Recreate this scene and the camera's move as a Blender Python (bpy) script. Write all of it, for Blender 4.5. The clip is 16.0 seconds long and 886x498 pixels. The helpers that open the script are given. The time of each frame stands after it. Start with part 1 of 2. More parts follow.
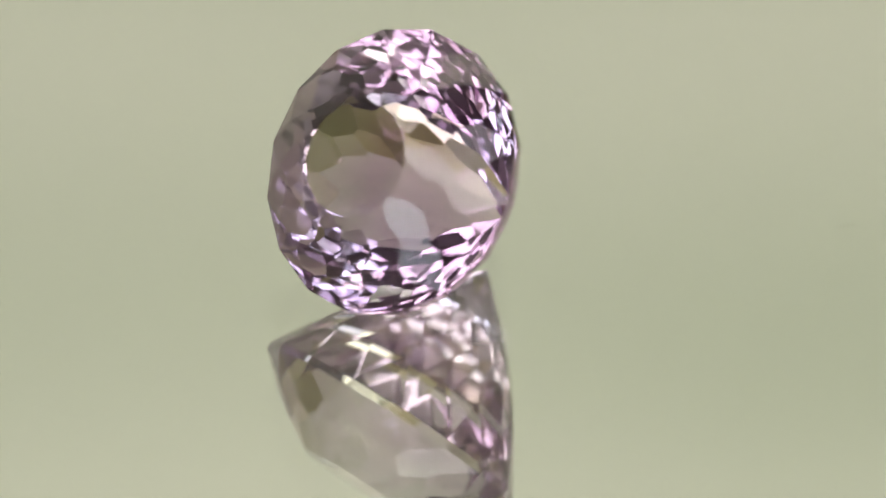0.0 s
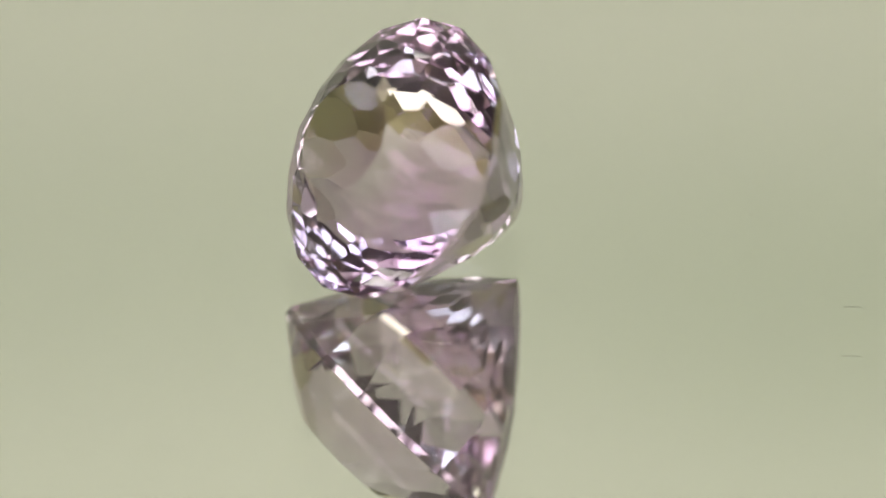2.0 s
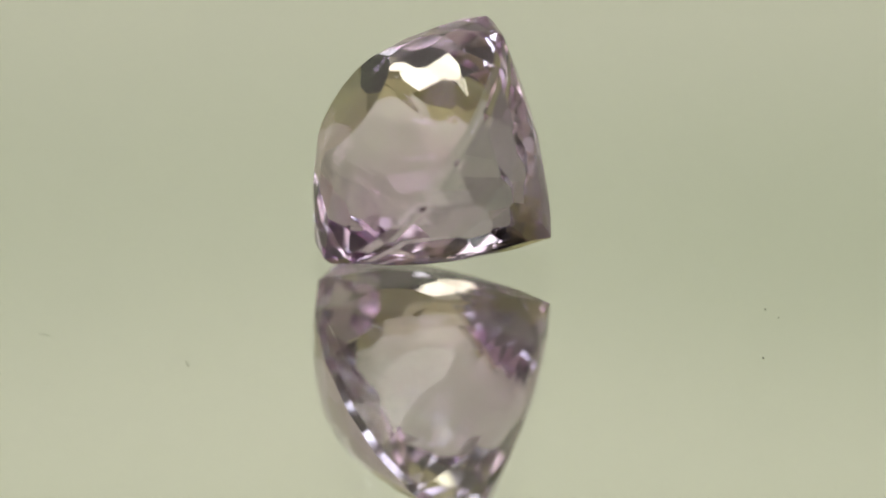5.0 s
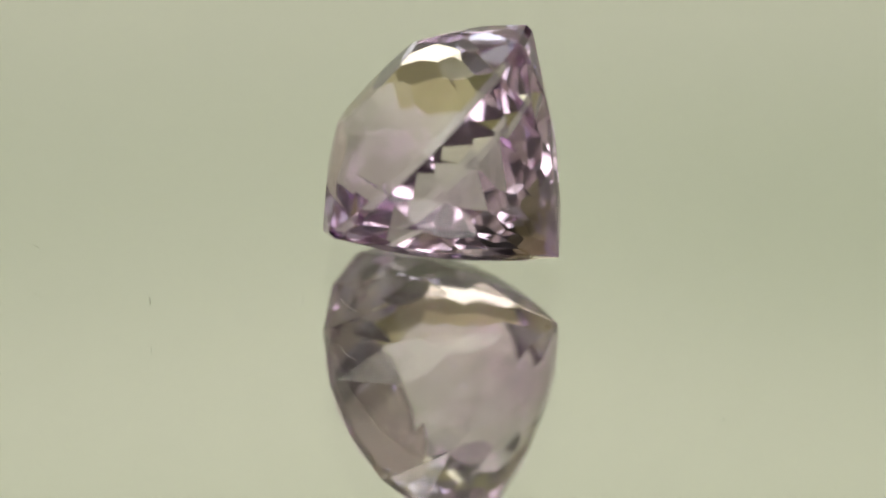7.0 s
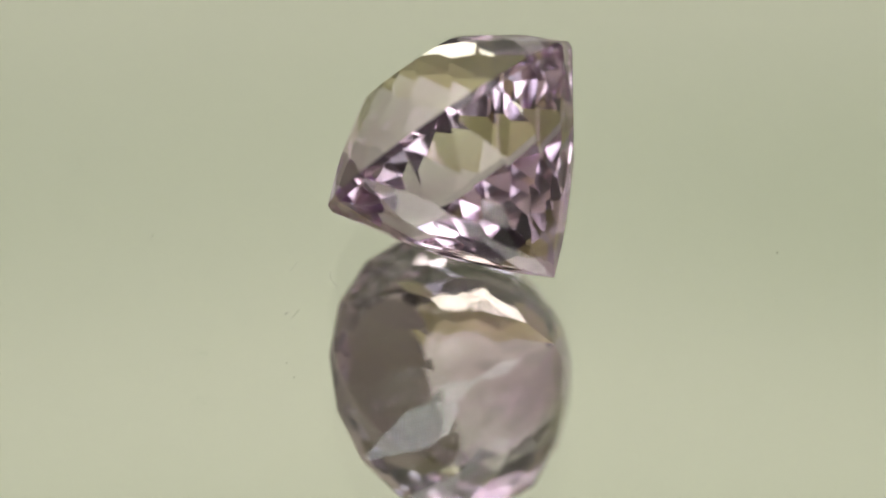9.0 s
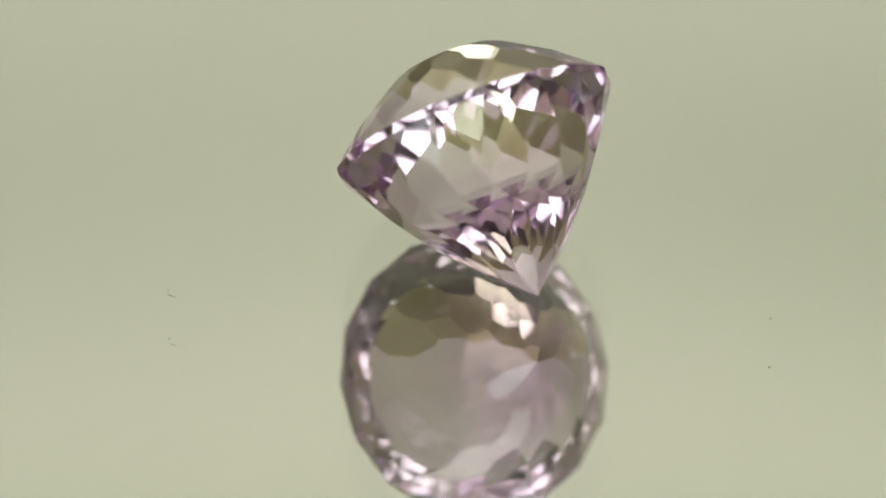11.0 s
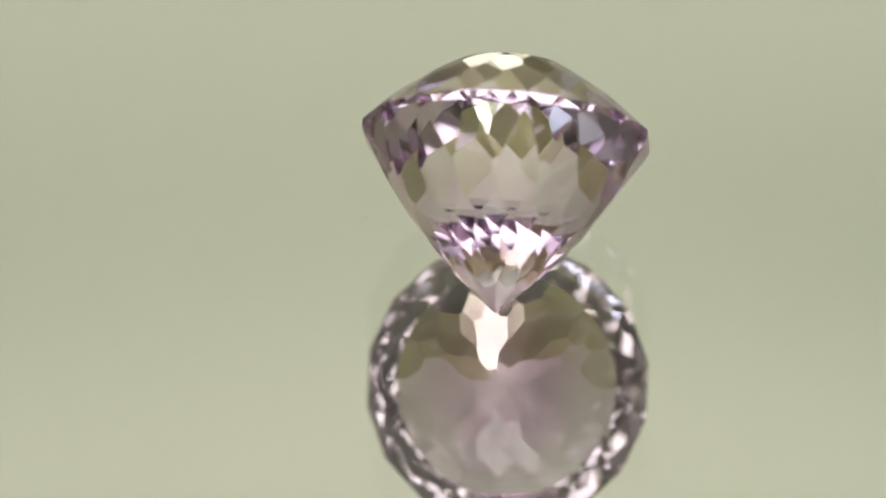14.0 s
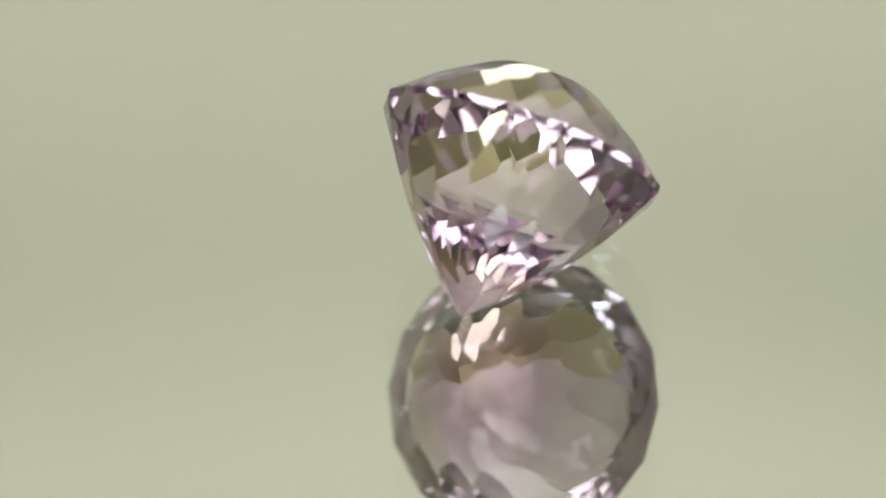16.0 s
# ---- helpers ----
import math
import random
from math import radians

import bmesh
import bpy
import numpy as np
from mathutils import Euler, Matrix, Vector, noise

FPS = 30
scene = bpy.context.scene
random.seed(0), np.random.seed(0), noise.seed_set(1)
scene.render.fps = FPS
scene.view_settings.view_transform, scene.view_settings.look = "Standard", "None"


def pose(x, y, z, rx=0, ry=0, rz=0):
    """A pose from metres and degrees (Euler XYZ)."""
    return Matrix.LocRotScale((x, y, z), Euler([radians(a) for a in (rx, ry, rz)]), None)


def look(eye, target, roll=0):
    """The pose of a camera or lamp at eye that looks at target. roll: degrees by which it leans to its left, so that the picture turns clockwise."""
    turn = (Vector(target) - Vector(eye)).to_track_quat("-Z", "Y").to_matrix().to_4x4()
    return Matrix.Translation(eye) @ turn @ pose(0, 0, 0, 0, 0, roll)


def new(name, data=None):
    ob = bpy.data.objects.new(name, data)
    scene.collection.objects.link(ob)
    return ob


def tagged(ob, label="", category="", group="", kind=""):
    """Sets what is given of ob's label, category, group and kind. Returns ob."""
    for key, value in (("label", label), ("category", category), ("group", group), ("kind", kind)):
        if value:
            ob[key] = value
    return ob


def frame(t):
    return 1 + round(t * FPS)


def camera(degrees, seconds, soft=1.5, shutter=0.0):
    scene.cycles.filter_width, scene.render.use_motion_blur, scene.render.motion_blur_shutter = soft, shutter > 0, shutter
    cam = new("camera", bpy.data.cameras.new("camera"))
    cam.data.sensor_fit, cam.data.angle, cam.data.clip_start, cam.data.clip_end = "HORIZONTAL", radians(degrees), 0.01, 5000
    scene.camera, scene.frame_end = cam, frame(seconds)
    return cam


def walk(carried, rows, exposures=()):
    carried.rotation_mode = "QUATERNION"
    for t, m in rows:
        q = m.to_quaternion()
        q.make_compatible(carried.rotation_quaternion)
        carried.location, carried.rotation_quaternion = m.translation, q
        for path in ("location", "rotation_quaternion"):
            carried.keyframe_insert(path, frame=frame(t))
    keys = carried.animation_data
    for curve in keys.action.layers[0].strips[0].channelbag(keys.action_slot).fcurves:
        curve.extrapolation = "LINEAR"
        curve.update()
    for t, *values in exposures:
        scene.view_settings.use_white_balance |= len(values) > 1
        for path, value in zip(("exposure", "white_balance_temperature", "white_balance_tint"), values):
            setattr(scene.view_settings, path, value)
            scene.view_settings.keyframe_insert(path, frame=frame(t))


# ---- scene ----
R = 0.0075          # radius of the stone at its girdle
SECONDS = 16.0

# ---- camera: on a stand, still ----
ELEVATION = radians(35.56)
DISTANCE = 57.0 * R
AIM = Vector((-0.1184 * R, 0.2299 * R, 0.0))
EYE = AIM + DISTANCE * Vector((0, -math.cos(ELEVATION), math.sin(ELEVATION)))
cam = camera(6.185, SECONDS, soft=1.6)
cam.data.dof.use_dof = True
cam.data.dof.focus_distance = DISTANCE - 0.003
cam.data.dof.aperture_fstop = 20.0
walk(cam, [(0.0, look(EYE, AIM)), (SECONDS, look(EYE, AIM))])
scene.cycles.max_bounces = 32
scene.cycles.transmission_bounces = 32
scene.cycles.glossy_bounces = 32
scene.cycles.transparent_max_bounces = 96

# ---- light ----
world = bpy.data.worlds.new("world")
world.use_nodes = True
world.node_tree.nodes["Background"].inputs[0].default_value = (0.5, 0.5, 0.5, 1)
world.node_tree.nodes["Background"].inputs[1].default_value = 0.2
scene.world = world


def area(name, eye, target, sx, sy, watts, colour):
    data = bpy.data.lights.new(name, "AREA")
    data.shape, data.size, data.size_y = "RECTANGLE", sx, sy
    data.energy, data.color = watts, colour
    ob = new(name, data)
    ob.matrix_world = look(eye, target)
    return ob


area("ceiling_lamp", (0.05, 0.39, 0.84), (0.05, 0.39, 0.0), 0.35, 0.15, 0.35, (0.96, 1.0, 0.74))
area("ceiling_lamp_east", (0.33, 0.12, 0.84), (0.33, 0.12, 0.0), 0.20, 0.16, 0.15, (0.92, 0.97, 1.0))
# two added fills, unseen: they lift the backdrop and face away from the stone
area("backdrop_fill", (0.0, 0.10, 0.80), (0.0, 0.60, 0.78), 0.80, 0.16, 4.1, (1.0, 0.98, 0.96))
area("backdrop_fill_low", (0.0, 0.33, 0.005), (0.0, 0.60, 0.32), 0.90, 0.03, 1.1, (1.0, 0.98, 0.96))
# added fill above and behind the camera, brightens the rim of the stone
area("ceiling_fill_south", (0.0, -0.55, 0.845), (0.0, -0.55, 0.0), 0.80, 0.36, 2.4, (1.0, 0.98, 0.96))
# added fills low and high in the south wall, bright patches for the facets
area("fill_south_west", (-0.33, -0.905, 0.17), (-0.33, 0.0, 0.17), 0.34, 0.22, 0.95, (0.80, 0.92, 1.0))
area("fill_south_east", (0.30, -0.905, 0.64), (0.30, 0.0, 0.64), 0.30, 0.26, 0.9, (1.0, 0.96, 0.90))
scene.view_settings.exposure = 0.03


# ---- materials ----
def material(name):
    m = bpy.data.materials.new(name)
    m.use_nodes = True
    return m, m.node_tree.nodes, m.node_tree.links, m.node_tree.nodes["Principled BSDF"]


def ramp(nodes, links, source, stops):
    r = nodes.new("ShaderNodeValToRGB")
    while len(r.color_ramp.elements) < len(stops):
        r.color_ramp.elements.new(0.5)
    for e, (p, c) in zip(r.color_ramp.elements, stops):
        e.position, e.color = p, (*c, 1)
    links.new(source, r.inputs[0])
    return r.outputs[0]


def noise_of(nodes, links, scale, detail=3.0, rough=0.5):
    co = nodes.new("ShaderNodeTexCoord")
    n = nodes.new("ShaderNodeTexNoise")
    n.inputs["Scale"].default_value, n.inputs["Detail"].default_value, n.inputs["Roughness"].default_value = scale, detail, rough
    links.new(co.outputs["Object"], n.inputs["Vector"])
    return n.outputs[0]


def bump(nodes, links, bsdf, source, strength, distance):
    b = nodes.new("ShaderNodeBump")
    b.inputs["Strength"].default_value, b.inputs["Distance"].default_value = strength, distance
    links.new(source, b.inputs["Height"])
    links.new(b.outputs[0], bsdf.inputs["Normal"])


def paper(name, low, high, scale=6.0, rough=0.9):
    m, n, l, b = material(name)
    l.new(ramp(n, l, noise_of(n, l, scale, 2.0), [(0.35, low), (0.65, high)]), b.inputs["Base Color"])
    b.inputs["Roughness"].default_value = rough
    bump(n, l, b, noise_of(n, l, 900.0, 4.0), 0.25, 0.0004)
    return m


def glass(name, colour, ior, rough=0.0):
    m, n, l, b = material(name)
    g = n.new("ShaderNodeBsdfGlass")
    g.inputs["Color"].default_value, g.inputs["IOR"].default_value, g.inputs["Roughness"].default_value = (*colour, 1), ior, rough
    l.new(g.outputs[0], n["Material Output"].inputs[0])
    n.remove(b)
    return m


def light_banded_paper(name, low, high):
    """Sheet paper with soft mottling; uneven light is put into its colour as level bands about a hand's breadth apart.
    """
    m, n, l, b = material(name)
    co = n.new("ShaderNodeTexCoord")
    xyz = n.new("ShaderNodeSeparateXYZ")
    l.new(co.outputs["Object"], xyz.inputs[0])
    mottle = noise_of(n, l, 7.0, 2.0)
    bend = n.new("ShaderNodeMath")
    bend.operation = "MULTIPLY_ADD"
    l.new(mottle, bend.inputs[0])
    bend.inputs[1].default_value = 0.05
    l.new(xyz.outputs[2], bend.inputs[2])
    turn = n.new("ShaderNodeMath")
    turn.operation = "MULTIPLY_ADD"
    l.new(bend.outputs[0], turn.inputs[0])
    turn.inputs[1].default_value, turn.inputs[2].default_value = 2 * math.pi / 0.085, -(0.434 + 0.025) * 2 * math.pi / 0.085 - math.pi / 2
    wave = n.new("ShaderNodeMath")
    wave.operation = "SINE"
    l.new(turn.outputs[0], wave.inputs[0])
    both = n.new("ShaderNodeMath")
    both.operation = "MULTIPLY_ADD"
    l.new(wave.outputs[0], both.inputs[0])
    both.inputs[1].default_value = 0.20
    l.new(mottle, both.inputs[2])
    l.new(ramp(n, l, both.outputs[0], [(0.2, low), (0.8, high)]), b.inputs["Base Color"])
    b.inputs["Roughness"].default_value = 0.9
    bump(n, l, b, noise_of(n, l, 900.0, 4.0), 0.25, 0.0004)
    return m


SAGE = light_banded_paper("sage_paper", (0.462, 0.475, 0.375), (0.602, 0.59, 0.495))
OLIVE = paper("olive_paint", (0.29, 0.285, 0.14), (0.38, 0.365, 0.19))
BEIGE = paper("beige_board", (0.60, 0.555, 0.44), (0.86, 0.81, 0.67), 9.0)
GREY = paper("grey_board", (0.26, 0.25, 0.25), (0.56, 0.54, 0.53), 9.0)
BLACK = paper("black_paint", (0.012, 0.011, 0.01), (0.022, 0.02, 0.018))
DARK = paper("dark_paint", (0.08, 0.075, 0.075), (0.14, 0.13, 0.125))
WHITE = paper("off_white_paint", (0.68, 0.67, 0.66), (0.74, 0.73, 0.72))
TABLE = paper("table_paint", (0.05, 0.045, 0.04), (0.08, 0.07, 0.06))
LILAC, _n, _l, _b = material("lilac_crystal")
_co = _n.new("ShaderNodeTexCoord")
_xyz = _n.new("ShaderNodeSeparateXYZ")
_l.new(_co.outputs["Object"], _xyz.inputs[0])
_tip = _n.new("ShaderNodeMapRange")          # the point of the stone is paler than the rest
_l.new(_xyz.outputs[2], _tip.inputs[0])
_tip.inputs[1].default_value, _tip.inputs[2].default_value, _tip.inputs[3].default_value, _tip.inputs[4].default_value = 0.30 * R, 0.80 * R, -0.15, 0.0
_sum = _n.new("ShaderNodeMath")
_sum.operation = "MULTIPLY_ADD"
_l.new(noise_of(_n, _l, 190.0, 2.0), _sum.inputs[0])
_sum.inputs[1].default_value = 0.7
_l.new(_tip.outputs[0], _sum.inputs[2])
_zone = _sum.outputs[0]
_mix = _n.new("ShaderNodeMixShader")
_mix.inputs[0].default_value = 0.5
for _k, (_ior, _pale, _deep) in enumerate(((1.533, (0.987, 0.926, 0.918), (0.905, 0.775, 0.845)), (1.555, (0.922, 0.926, 0.988), (0.853, 0.775, 0.948)))):
    _g = _n.new("ShaderNodeBsdfGlass")
    _g.inputs["IOR"].default_value, _g.inputs["Roughness"].default_value = _ior, 0.0
    _l.new(ramp(_n, _l, _zone, [(0.28, _pale), (0.58, _deep)]), _g.inputs["Color"])
    _l.new(_g.outputs[0], _mix.inputs[_k + 1])
_l.new(_mix.outputs[0], _n["Material Output"].inputs[0])
_n.remove(_b)
# added tinted sheets, cloudy and denser in places, so colour deepens along a ray's path
ZONE, _n, _l, _b = material("lilac_tint_sheet")
_t = _n.new("ShaderNodeBsdfTransparent")
_co = _n.new("ShaderNodeTexCoord")
_core = _n.new("ShaderNodeVectorMath")          # the colour sits in a core a little off the axis
_core.operation = "MULTIPLY_ADD"
_core.inputs[1].default_value, _core.inputs[2].default_value = (1.0, 1.0, 0.0), (0.07 * R, -0.05 * R, 0.0)
_l.new(_co.outputs["Object"], _core.inputs[0])
_span = _n.new("ShaderNodeVectorMath")
_span.operation = "LENGTH"
_l.new(_core.outputs[0], _span.inputs[0])
_fade = _n.new("ShaderNodeMapRange")
_fade.interpolation_type = "SMOOTHSTEP"
_fade.inputs[1].default_value, _fade.inputs[2].default_value, _fade.inputs[3].default_value, _fade.inputs[4].default_value = 0.25 * R, 0.75 * R, 0.24, -0.10
_l.new(_span.outputs["Value"], _fade.inputs[0])
_sum = _n.new("ShaderNodeMath")
_l.new(noise_of(_n, _l, 230.0, 3.0, 0.55), _sum.inputs[0])
_l.new(_fade.outputs[0], _sum.inputs[1])
_l.new(ramp(_n, _l, _sum.outputs[0], [(0.44, (0.998, 0.994, 0.995)), (0.80, (0.975, 0.945, 0.978))]), _t.inputs["Color"])
_l.new(_t.outputs[0], _n["Material Output"].inputs[0])
_n.remove(_b)
PLATE = glass("mirror_glass", (0.985, 0.992, 0.98), 1.52)
SILVER, _n, _l, _b = material("mirror_silver")
_b.inputs["Base Color"].default_value = (0.93, 0.94, 0.92, 1)
_b.inputs["Metallic"].default_value, _b.inputs["Roughness"].default_value = 1.0, 0.0
DUST, _n, _l, _b = material("grey_dust")
_b.inputs["Base Color"].default_value = (0.06, 0.055, 0.045, 1)
_b.inputs["Roughness"].default_value = 0.9
LINT, _n, _l, _b = material("pale_lint")
_l.new(ramp(_n, _l, noise_of(_n, _l, 9000.0, 2.0), [(0.3, (0.45, 0.43, 0.40)), (0.7, (0.72, 0.70, 0.66))]), _b.inputs["Base Color"])
_b.inputs["Roughness"].default_value = 0.8


def part(name, bm, mat, parent=None, label=""):
    me = bpy.data.meshes.new(name)
    bm.to_mesh(me)
    bm.free()
    me.materials.append(mat)
    ob = new(name, me)
    ob.parent = parent
    if label:
        tagged(ob, label)
    return ob


def slab(x0, x1, y0, y1, z0, z1):
    bm = bmesh.new()
    bmesh.ops.create_cube(bm, size=1.0)
    for v in bm.verts:
        v.co = Vector((x0 if v.co.x < 0 else x1, y0 if v.co.y < 0 else y1, z0 if v.co.z < 0 else z1))
    return bm


# ---- a small closed booth added round the mirror: only the backdrop shows, the rest is toned for the facets ----
PLATE_T = 0.0033
BACK_Z = -PLATE_T - 0.0004
FLOOR_Z = BACK_Z - 0.0008
BAND = 0.70          # top of the paper backdrop
SIDE = 0.52          # top of the side panels


def setting(name, bm, mat, label, category):
    return tagged(part(name, bm, mat), label, category, kind="structure")


setting("floor", slab(-0.62, 0.62, -0.92, 0.62, FLOOR_Z - 0.02, FLOOR_Z), TABLE, "plain dark table top under the mirror", "table top")
setting("backdrop", slab(-0.62, 0.62, 0.60, 0.62, FLOOR_Z, BAND), SAGE, "matte sage green paper backdrop, softly mottled, bands of uneven light in its colour", "backdrop")
# unseen side panels, added in two tones so that the facets differ
setting("side_panel_east", slab(0.60, 0.62, -0.60, 0.60, FLOOR_Z, SIDE), BEIGE, "unseen mottled beige side panel, added to vary the stone's facets", "side panel")
setting("side_panel_west", slab(-0.62, -0.60, -0.60, 0.60, FLOOR_Z, SIDE), GREY, "unseen mottled grey side panel, added to vary the stone's facets", "side panel")
setting("wall_north", slab(-0.62, 0.62, 0.60, 0.62, BAND, 0.85), OLIVE, "plain olive brown wall above the backdrop", "wall")
setting("wall_east", slab(0.60, 0.62, -0.60, 0.60, SIDE, 0.85), OLIVE, "plain olive brown side wall", "wall")
setting("wall_west", slab(-0.62, -0.60, -0.60, 0.60, SIDE, 0.85), OLIVE, "plain olive brown side wall", "wall")
setting("wall_south_east", slab(0.60, 0.62, -0.90, -0.60, FLOOR_Z, 0.85), WHITE, "plain off-white wall", "wall")
setting("wall_south_west", slab(-0.62, -0.60, -0.90, -0.60, FLOOR_Z, 0.85), WHITE, "plain off-white wall", "wall")
south = bmesh.new()          # two openings through the wall, made for the added south lamps
for x0, x1, z0, z1 in ((-0.62, -0.50, FLOOR_Z, 0.85), (-0.16, 0.15, FLOOR_Z, 0.85), (0.45, 0.62, FLOOR_Z, 0.85), (-0.50, -0.16, FLOOR_Z, 0.06),
                       (-0.50, -0.16, 0.28, 0.85), (0.15, 0.45, FLOOR_Z, 0.51), (0.15, 0.45, 0.77, 0.85)):
    block = slab(x0, x1, -0.92, -0.90, z0, z1)
    data = bpy.data.meshes.new("block")
    block.to_mesh(data)
    block.free()
    south.from_mesh(data)
    bpy.data.meshes.remove(data)
setting("wall_south", south, DARK, "plain grey wall with two openings for the added lamps", "wall")
setting("ceiling", slab(-0.62, 0.62, -0.92, -0.20, 0.85, 0.87), WHITE, "plain off-white ceiling", "ceiling")
setting("ceiling_middle", slab(-0.62, 0.62, -0.20, 0.32, 0.85, 0.87), BLACK, "plain dark ceiling over the mirror", "ceiling")
setting("ceiling_north", slab(-0.62, 0.62, 0.32, 0.62, 0.85, 0.87), OLIVE, "plain olive brown ceiling over the backdrop", "ceiling")


# ---- the round mirror on which the stone turns ----
def disc(radius, z0, z1, bevel, steps=128):
    bm = bmesh.new()
    bmesh.ops.create_cone(bm, cap_ends=True, segments=steps, radius1=radius, radius2=radius, depth=z1 - z0)
    bmesh.ops.translate(bm, verts=bm.verts, vec=(0, 0, (z0 + z1) / 2))
    if bevel:
        rim = [e for e in bm.edges if abs(e.verts[0].co.z - e.verts[1].co.z) < 1e-6]
        bmesh.ops.bevel(bm, geom=rim, offset=bevel, segments=2, affect="EDGES", profile=0.5)
    return bm


mirror = tagged(new("mirror_plate"), "round glass mirror plate, turning slowly, lightly dusty", "mirror")
part("glass_plate", disc(0.075, -PLATE_T, 0.0, 0.0006), PLATE, mirror, "clear glass front of the mirror")
part("silver_backing", disc(0.0745, BACK_Z, -PLATE_T - 0.00002, 0), SILVER, mirror, "bright silvered back of the mirror")


SPECKS = ((-2.121, 0.357, 0.9), (-2.214, 0.447, 0.7), (-2.15, 0.76, 0.4), (-1.472, -1.653, 0.9), (-1.07, -1.0, 0.5),
          (2.766, 0.204, 0.7), (0.348, 1.293, 0.8), (0.66, 1.92, 0.7), (2.26, 1.70, 0.4), (2.37, -1.18, 0.5))
FIBRES = ((-2.206, 1.63, -31.0, 0.15, 0.000012), (0.589, 1.929, 43.0, 0.06, 0.000018), (2.80, 0.945, -13.0, 0.08, 0.000016),
          (1.803, 1.209, 117.0, 0.085, 0.000016), (-0.464, 3.127, 70.0, 0.08, 0.000007))


def speck(size):
    bm = bmesh.new()
    bmesh.ops.create_icosphere(bm, subdivisions=2, radius=size)
    for v in bm.verts:
        v.co *= 1.0 + 0.5 * noise.noise(v.co * 0.8 / size)
        v.co.z = max(0.0, v.co.z * 0.6 + size * 0.25)
    return bm


def fibre(length, thick, seed):
    rng = random.Random(seed)
    bm = bmesh.new()
    rings, bend = [], rng.uniform(-0.25, 0.25)
    for k in range(13):
        x = (k / 12 - 0.5) * length
        y = bend * length * (x / length) ** 2 * 2 + rng.uniform(-1, 1) * 0.03 * length
        z = thick + 0.00004 * math.sin(k * 0.5 + seed)**2
        rings.append([bm.verts.new((x, y + thick * math.cos(a), z + thick * math.sin(a))) for a in (0.0, 1.257, 2.513, 3.770, 5.027)])
    for a, b in zip(rings, rings[1:]):
        for k in range(5):
            bm.faces.new((a[k], a[(k + 1) % 5], b[(k + 1) % 5], b[k]))
    bm.faces.new(rings[0][::-1]), bm.faces.new(rings[-1])
    return bm


for x, y, size in SPECKS:
    part("dust_speck", speck(0.000070 * size), DUST, mirror, "tiny dark speck of dust").location = (x * R, y * R, 0.0)
for k, (x, y, turn, length, thick) in enumerate(FIBRES):
    part("lint_fibre", fibre(length * R, thick, k), DUST, mirror, "short fine grey lint fibre").matrix_local = pose(x * R, y * R, 0.0, 0, 0, turn)

PALE_FIBRES = ((-1.775, -0.655, 15.0, 0.055, 0.000014), (-1.05, -0.97, 60.0, 0.05, 0.000012), (-1.455, -1.145, 35.0, 0.06, 0.000012),
               (0.548, 0.712, 150.0, 0.19, 0.000009), (0.50, 1.208, 95.0, 0.045, 0.000018), (0.844, 0.779, 110.0, 0.13, 0.000010),
               (-1.64, -0.551, 10.0, 0.04, 0.000010))
for k, (x, y, turn, length, thick) in enumerate(PALE_FIBRES):
    part("lint_fibre", fibre(length * R, thick, 20 + k), LINT, mirror, "short fine pale lint fibre").matrix_local = pose(x * R, y * R, 0.0, 0, 0, turn)


# ---- the stone ----
DEPTH, CROWN = 1.2722, 0.482
N = 16
GIRDLE = 0.028       # half the height of the band


def facets():
    """All facet planes of the stone: unit normals and a point of each, at girdle radius 1, the point down at 0."""
    step, planes = 360.0 / N, []
    flat = math.cos(radians(step / 2))

    def facet(angle, height, radius, slope):
        a, s = radians(angle), radians(slope)
        planes.append((np.array((math.cos(a) * math.cos(s), math.sin(a) * math.cos(s), math.sin(s))),
                       np.array((math.cos(a) * radius, math.sin(a) * radius, height))))

    for k in range(N):
        facet(k * step, DEPTH, flat, 0.0)
    # tiers, each set half a step on from the last: (half, its upper and lower tip as height and radius)
    for half, (z0, r0), (z1, r1) in (
            (0.0, (DEPTH - GIRDLE, flat), (0.78, 0.7167)), (0.5, (DEPTH - GIRDLE, 1.0), (0.58, 0.5607)),
            (0.0, (0.78, 0.7167), (0.44, 0.4422)), (0.5, (0.58, 0.5607), (0.34, 0.3497)), (0.0, (0.44, 0.4422), (0.22, 0.2379))):
        for k in range(N):
            facet((k + half) * step, z1, r1, -math.degrees(math.atan2(r0 - r1, z0 - z1)))
    for k in range(N // 2):
        facet((2 * k + 1) * step, 0.0, 0.0, -46.29)
    # the crown: break facets, kites, mains and stars round a flat sixteen-sided table
    for half, (z0, r0), (z1, r1) in (
            (0.0, (GIRDLE, flat), (0.22, 0.79)), (0.5, (GIRDLE, 1.0), (0.368, 0.59)),
            (0.0, (0.22, 0.79), (CROWN, 0.40)), (0.5, (0.368, 0.59), (CROWN, 0.40 * flat))):
        for k in range(N):
            facet((k + half) * step, DEPTH + z0, r0, math.degrees(math.atan2(r0 - r1, z1 - z0)))
    facet(0, DEPTH + CROWN, 0.0, 90.0)
    # the hand of the cutter: every facet a hair off its angle
    rng = np.random.default_rng(5)
    out = []
    for no, co in planes:
        no = no + rng.normal(0.0, 0.003, 3)
        out.append((no / np.linalg.norm(no), co))
    return out


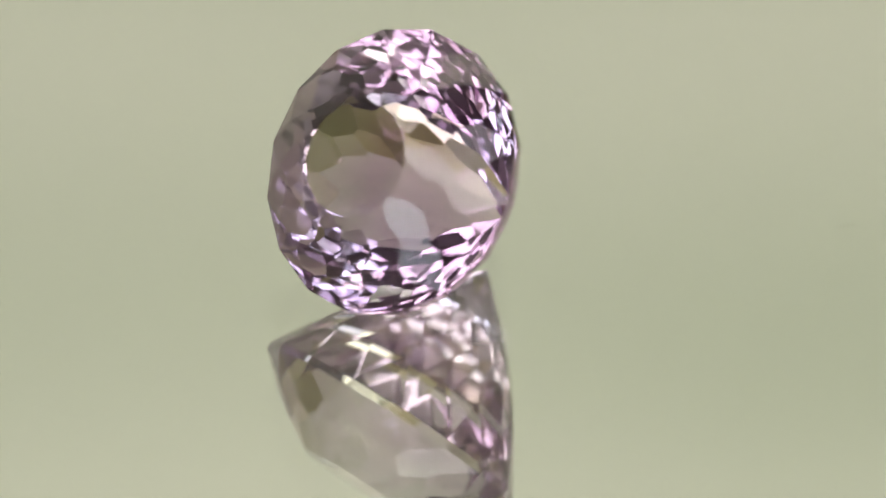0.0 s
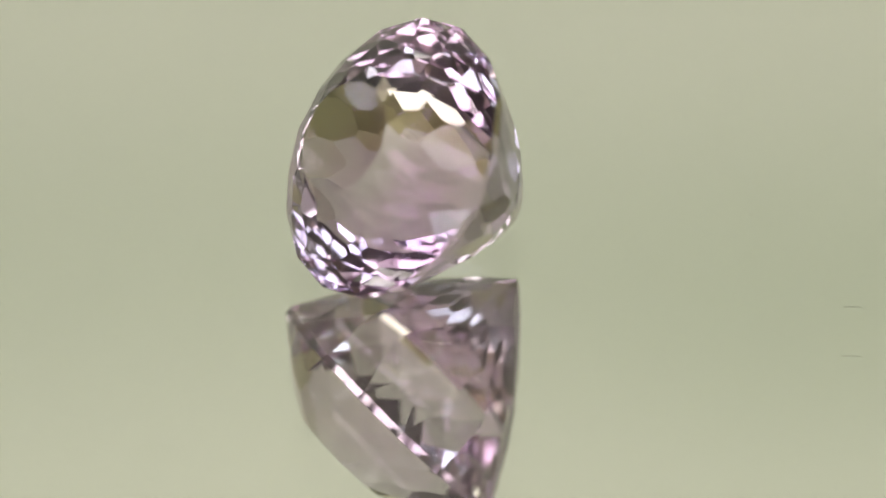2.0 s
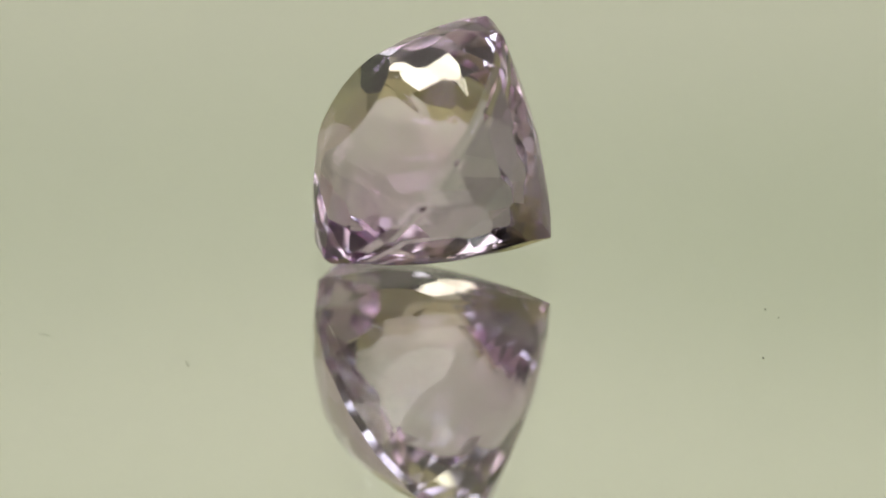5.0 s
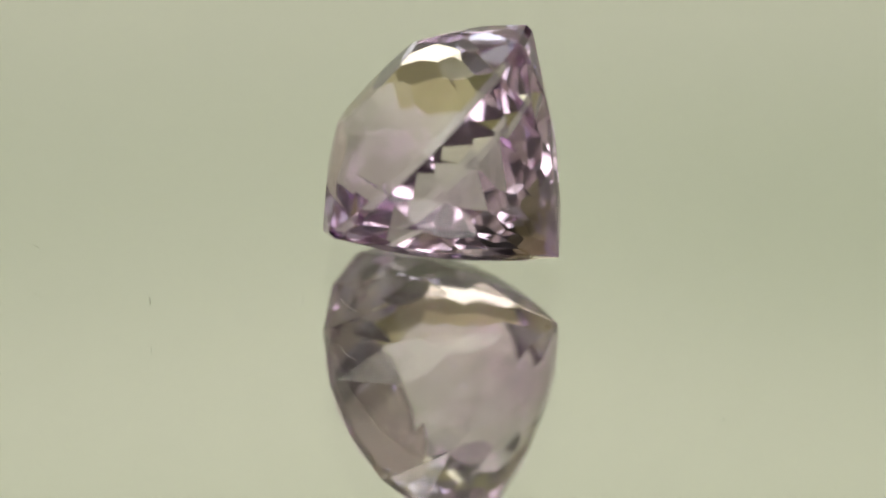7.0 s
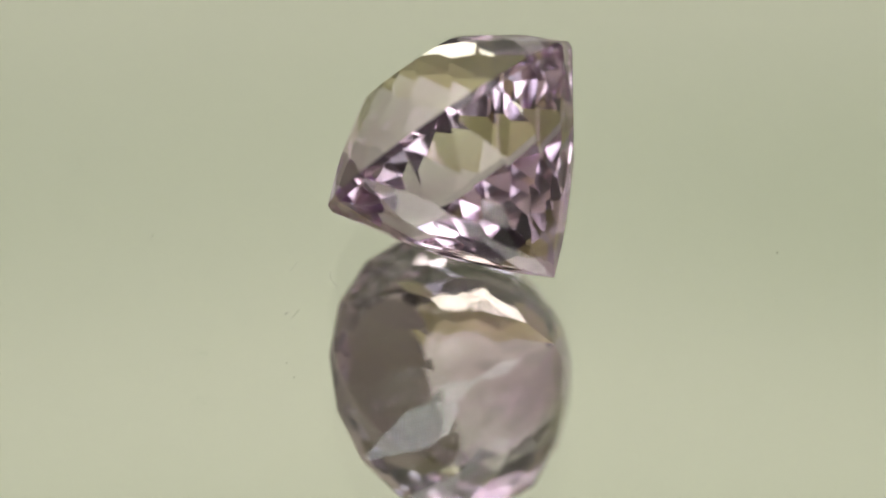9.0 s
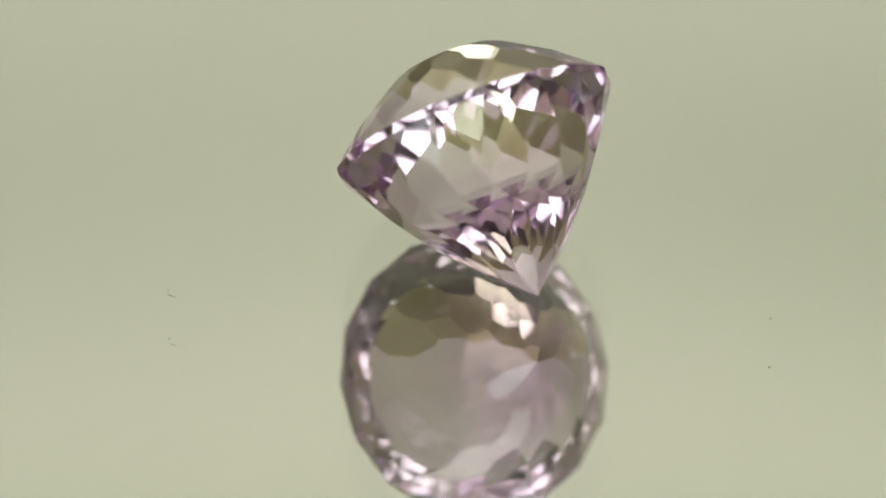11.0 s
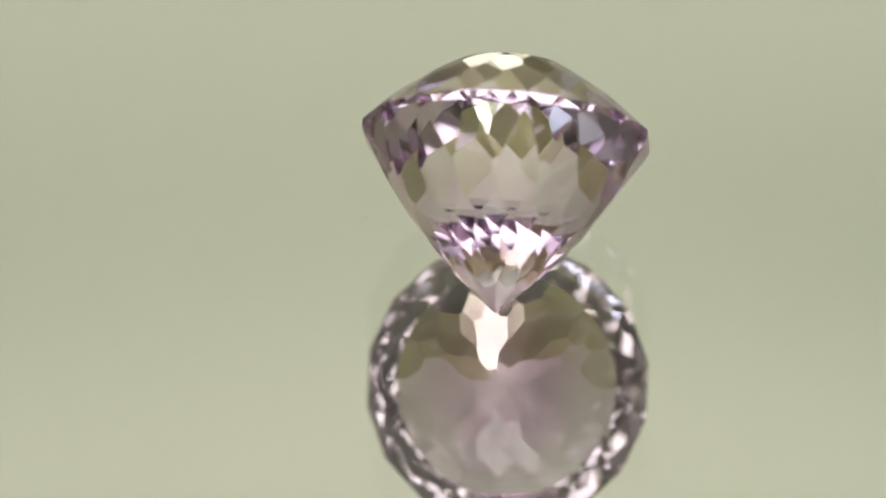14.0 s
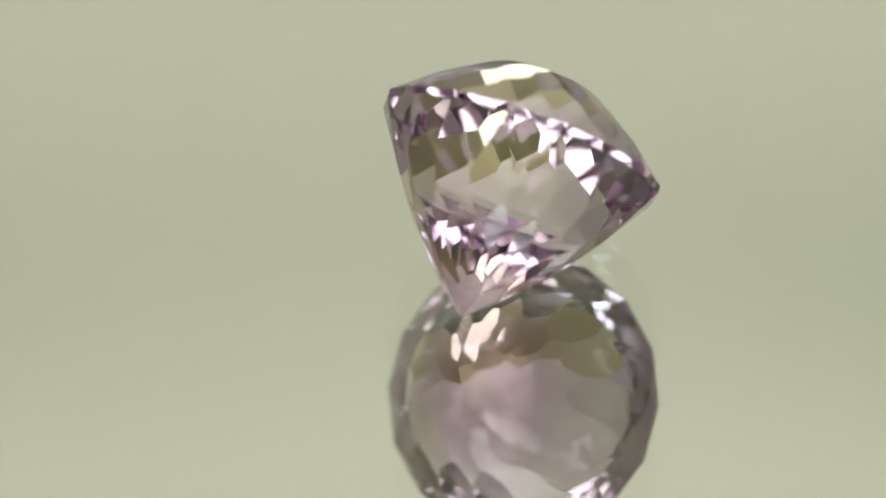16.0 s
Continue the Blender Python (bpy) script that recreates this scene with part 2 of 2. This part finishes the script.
def stone_solid():
    planes = facets()
    bm = bmesh.new()
    for i, (no, co) in enumerate(planes):
        side = np.cross(no, (0.3, 0.5, 0.81))
        side /= np.linalg.norm(side)
        up = np.cross(no, side)
        ring = [co + 3 * (a * side + b * up) for a, b in ((-1, -1), (1, -1), (1, 1), (-1, 1))]
        for j, (n2, c2) in enumerate(planes):
            if i == j or len(ring) < 3:
                continue
            d = [float(n2 @ (p - c2)) for p in ring]
            kept = []
            for p, q, dp, dq in zip(ring, ring[1:] + ring[:1], d, d[1:] + d[:1]):
                if dp <= 0:
                    kept.append(p)
                if dp * dq < 0:
                    kept.append(p + (q - p) * dp / (dp - dq))
            ring = kept
        if len(ring) >= 3:
            bm.faces.new([bm.verts.new(p) for p in ring])
    bmesh.ops.remove_doubles(bm, verts=bm.verts, dist=2e-4)
    bmesh.ops.dissolve_degenerate(bm, edges=bm.edges, dist=1e-4)
    bmesh.ops.recalc_face_normals(bm, faces=bm.faces)
    # a little oval, then to size
    turn = Matrix.Rotation(radians(6.0), 4, "Z")
    bm.transform(Matrix.Rotation(radians(-0.8), 4, "Z"))
    bm.transform(Matrix.Scale(R, 4) @ turn @ Matrix.Diagonal((1.010, 1.004, 1.0, 1.0)) @ turn.inverted())
    return bm


def piece(solid, keep):
    bm = solid.copy()
    bmesh.ops.delete(bm, geom=[f for f in bm.faces if not keep(f)], context="FACES")
    return bm


gemstone = tagged(new("gemstone"), "pale lilac transparent faceted gemstone lying on the mirror", "gemstone")
solid = stone_solid()
part("crown", piece(solid, lambda f: f.normal.z > 0.1), LILAC, gemstone, "domed crown of small lilac facets")
part("girdle", piece(solid, lambda f: abs(f.normal.z) <= 0.1), LILAC, gemstone, "narrow polished girdle band")
part("pavilion", piece(solid, lambda f: f.normal.z < -0.1), LILAC, gemstone, "pointed pavilion of long lozenge facets")


def tint_sheet(z):
    """A level sheet through the crystal at that height, ending just inside its facets."""
    bm = solid.copy()
    bmesh.ops.scale(bm, vec=(0.985, 0.985, 1.0), verts=bm.verts)
    cut = bmesh.ops.bisect_plane(bm, geom=bm.verts[:] + bm.edges[:] + bm.faces[:], plane_co=(0, 0, z * R), plane_no=(0, 0, 1), clear_inner=True, clear_outer=True)
    rim = sorted((v for v in cut["geom_cut"] if isinstance(v, bmesh.types.BMVert)), key=lambda v: math.atan2(v.co.y, v.co.x))
    sheet = bmesh.new()
    sheet.faces.new([sheet.verts.new(v.co) for v in rim])
    bm.free()
    return sheet


# stacked sheets stand in for light absorbed on its way through the crystal
for z in (0.40, 0.47, 0.54, 0.62, 0.71, 0.82, 0.94, 1.08, 1.20):
    part("tint_sheet", tint_sheet(z), ZONE, gemstone, "faint cloudy purple sheet added inside the stone to deepen its colour")
solid.free()

# ---- what turns: the mirror and the stone on it ----
START, SPEED = -131.87, 10.19      # degrees, degrees a second, clockwise from above
LEAN = radians(38.78)
LIFT = 0.0758
SEAT = Matrix.Translation(Vector((-0.6200, -0.2904, LIFT)) * R) @ Matrix((
    (-math.sin(LEAN), 0, math.cos(LEAN), 0), (0, -1, 0, 0), (math.cos(LEAN), 0, math.sin(LEAN), 0), (0, 0, 0, 1)))

# a dark sliver just under the crown's face
sliver = bmesh.new()
bmesh.ops.create_icosphere(sliver, subdivisions=2, radius=1.0)
along = ((pose(0, 0, 0, 0, 0, START) @ SEAT).to_3x3().inverted() @ Vector((1.0, 0.0, 0.12))).normalized()
sliver.transform(Matrix.Translation(Vector((-0.168, -0.752, 1.486)) * R) @ along.to_track_quat("X", "Z").to_matrix().to_4x4() @ Matrix.Diagonal((0.021 * R, 0.005 * R, 0.005 * R, 1.0)))
part("inclusion", sliver, DUST, gemstone, "tiny dark sliver inside the stone")


def motions():
    times = [0.5 * k for k in range(33)]
    walk(mirror, [(t, pose(0, 0, 0, -0.48, -0.50, START - SPEED * t)) for t in times])
    walk(gemstone, [(t, pose(0, 0, 0, 0, 0, START - SPEED * t) @ SEAT) for t in times])


motions()
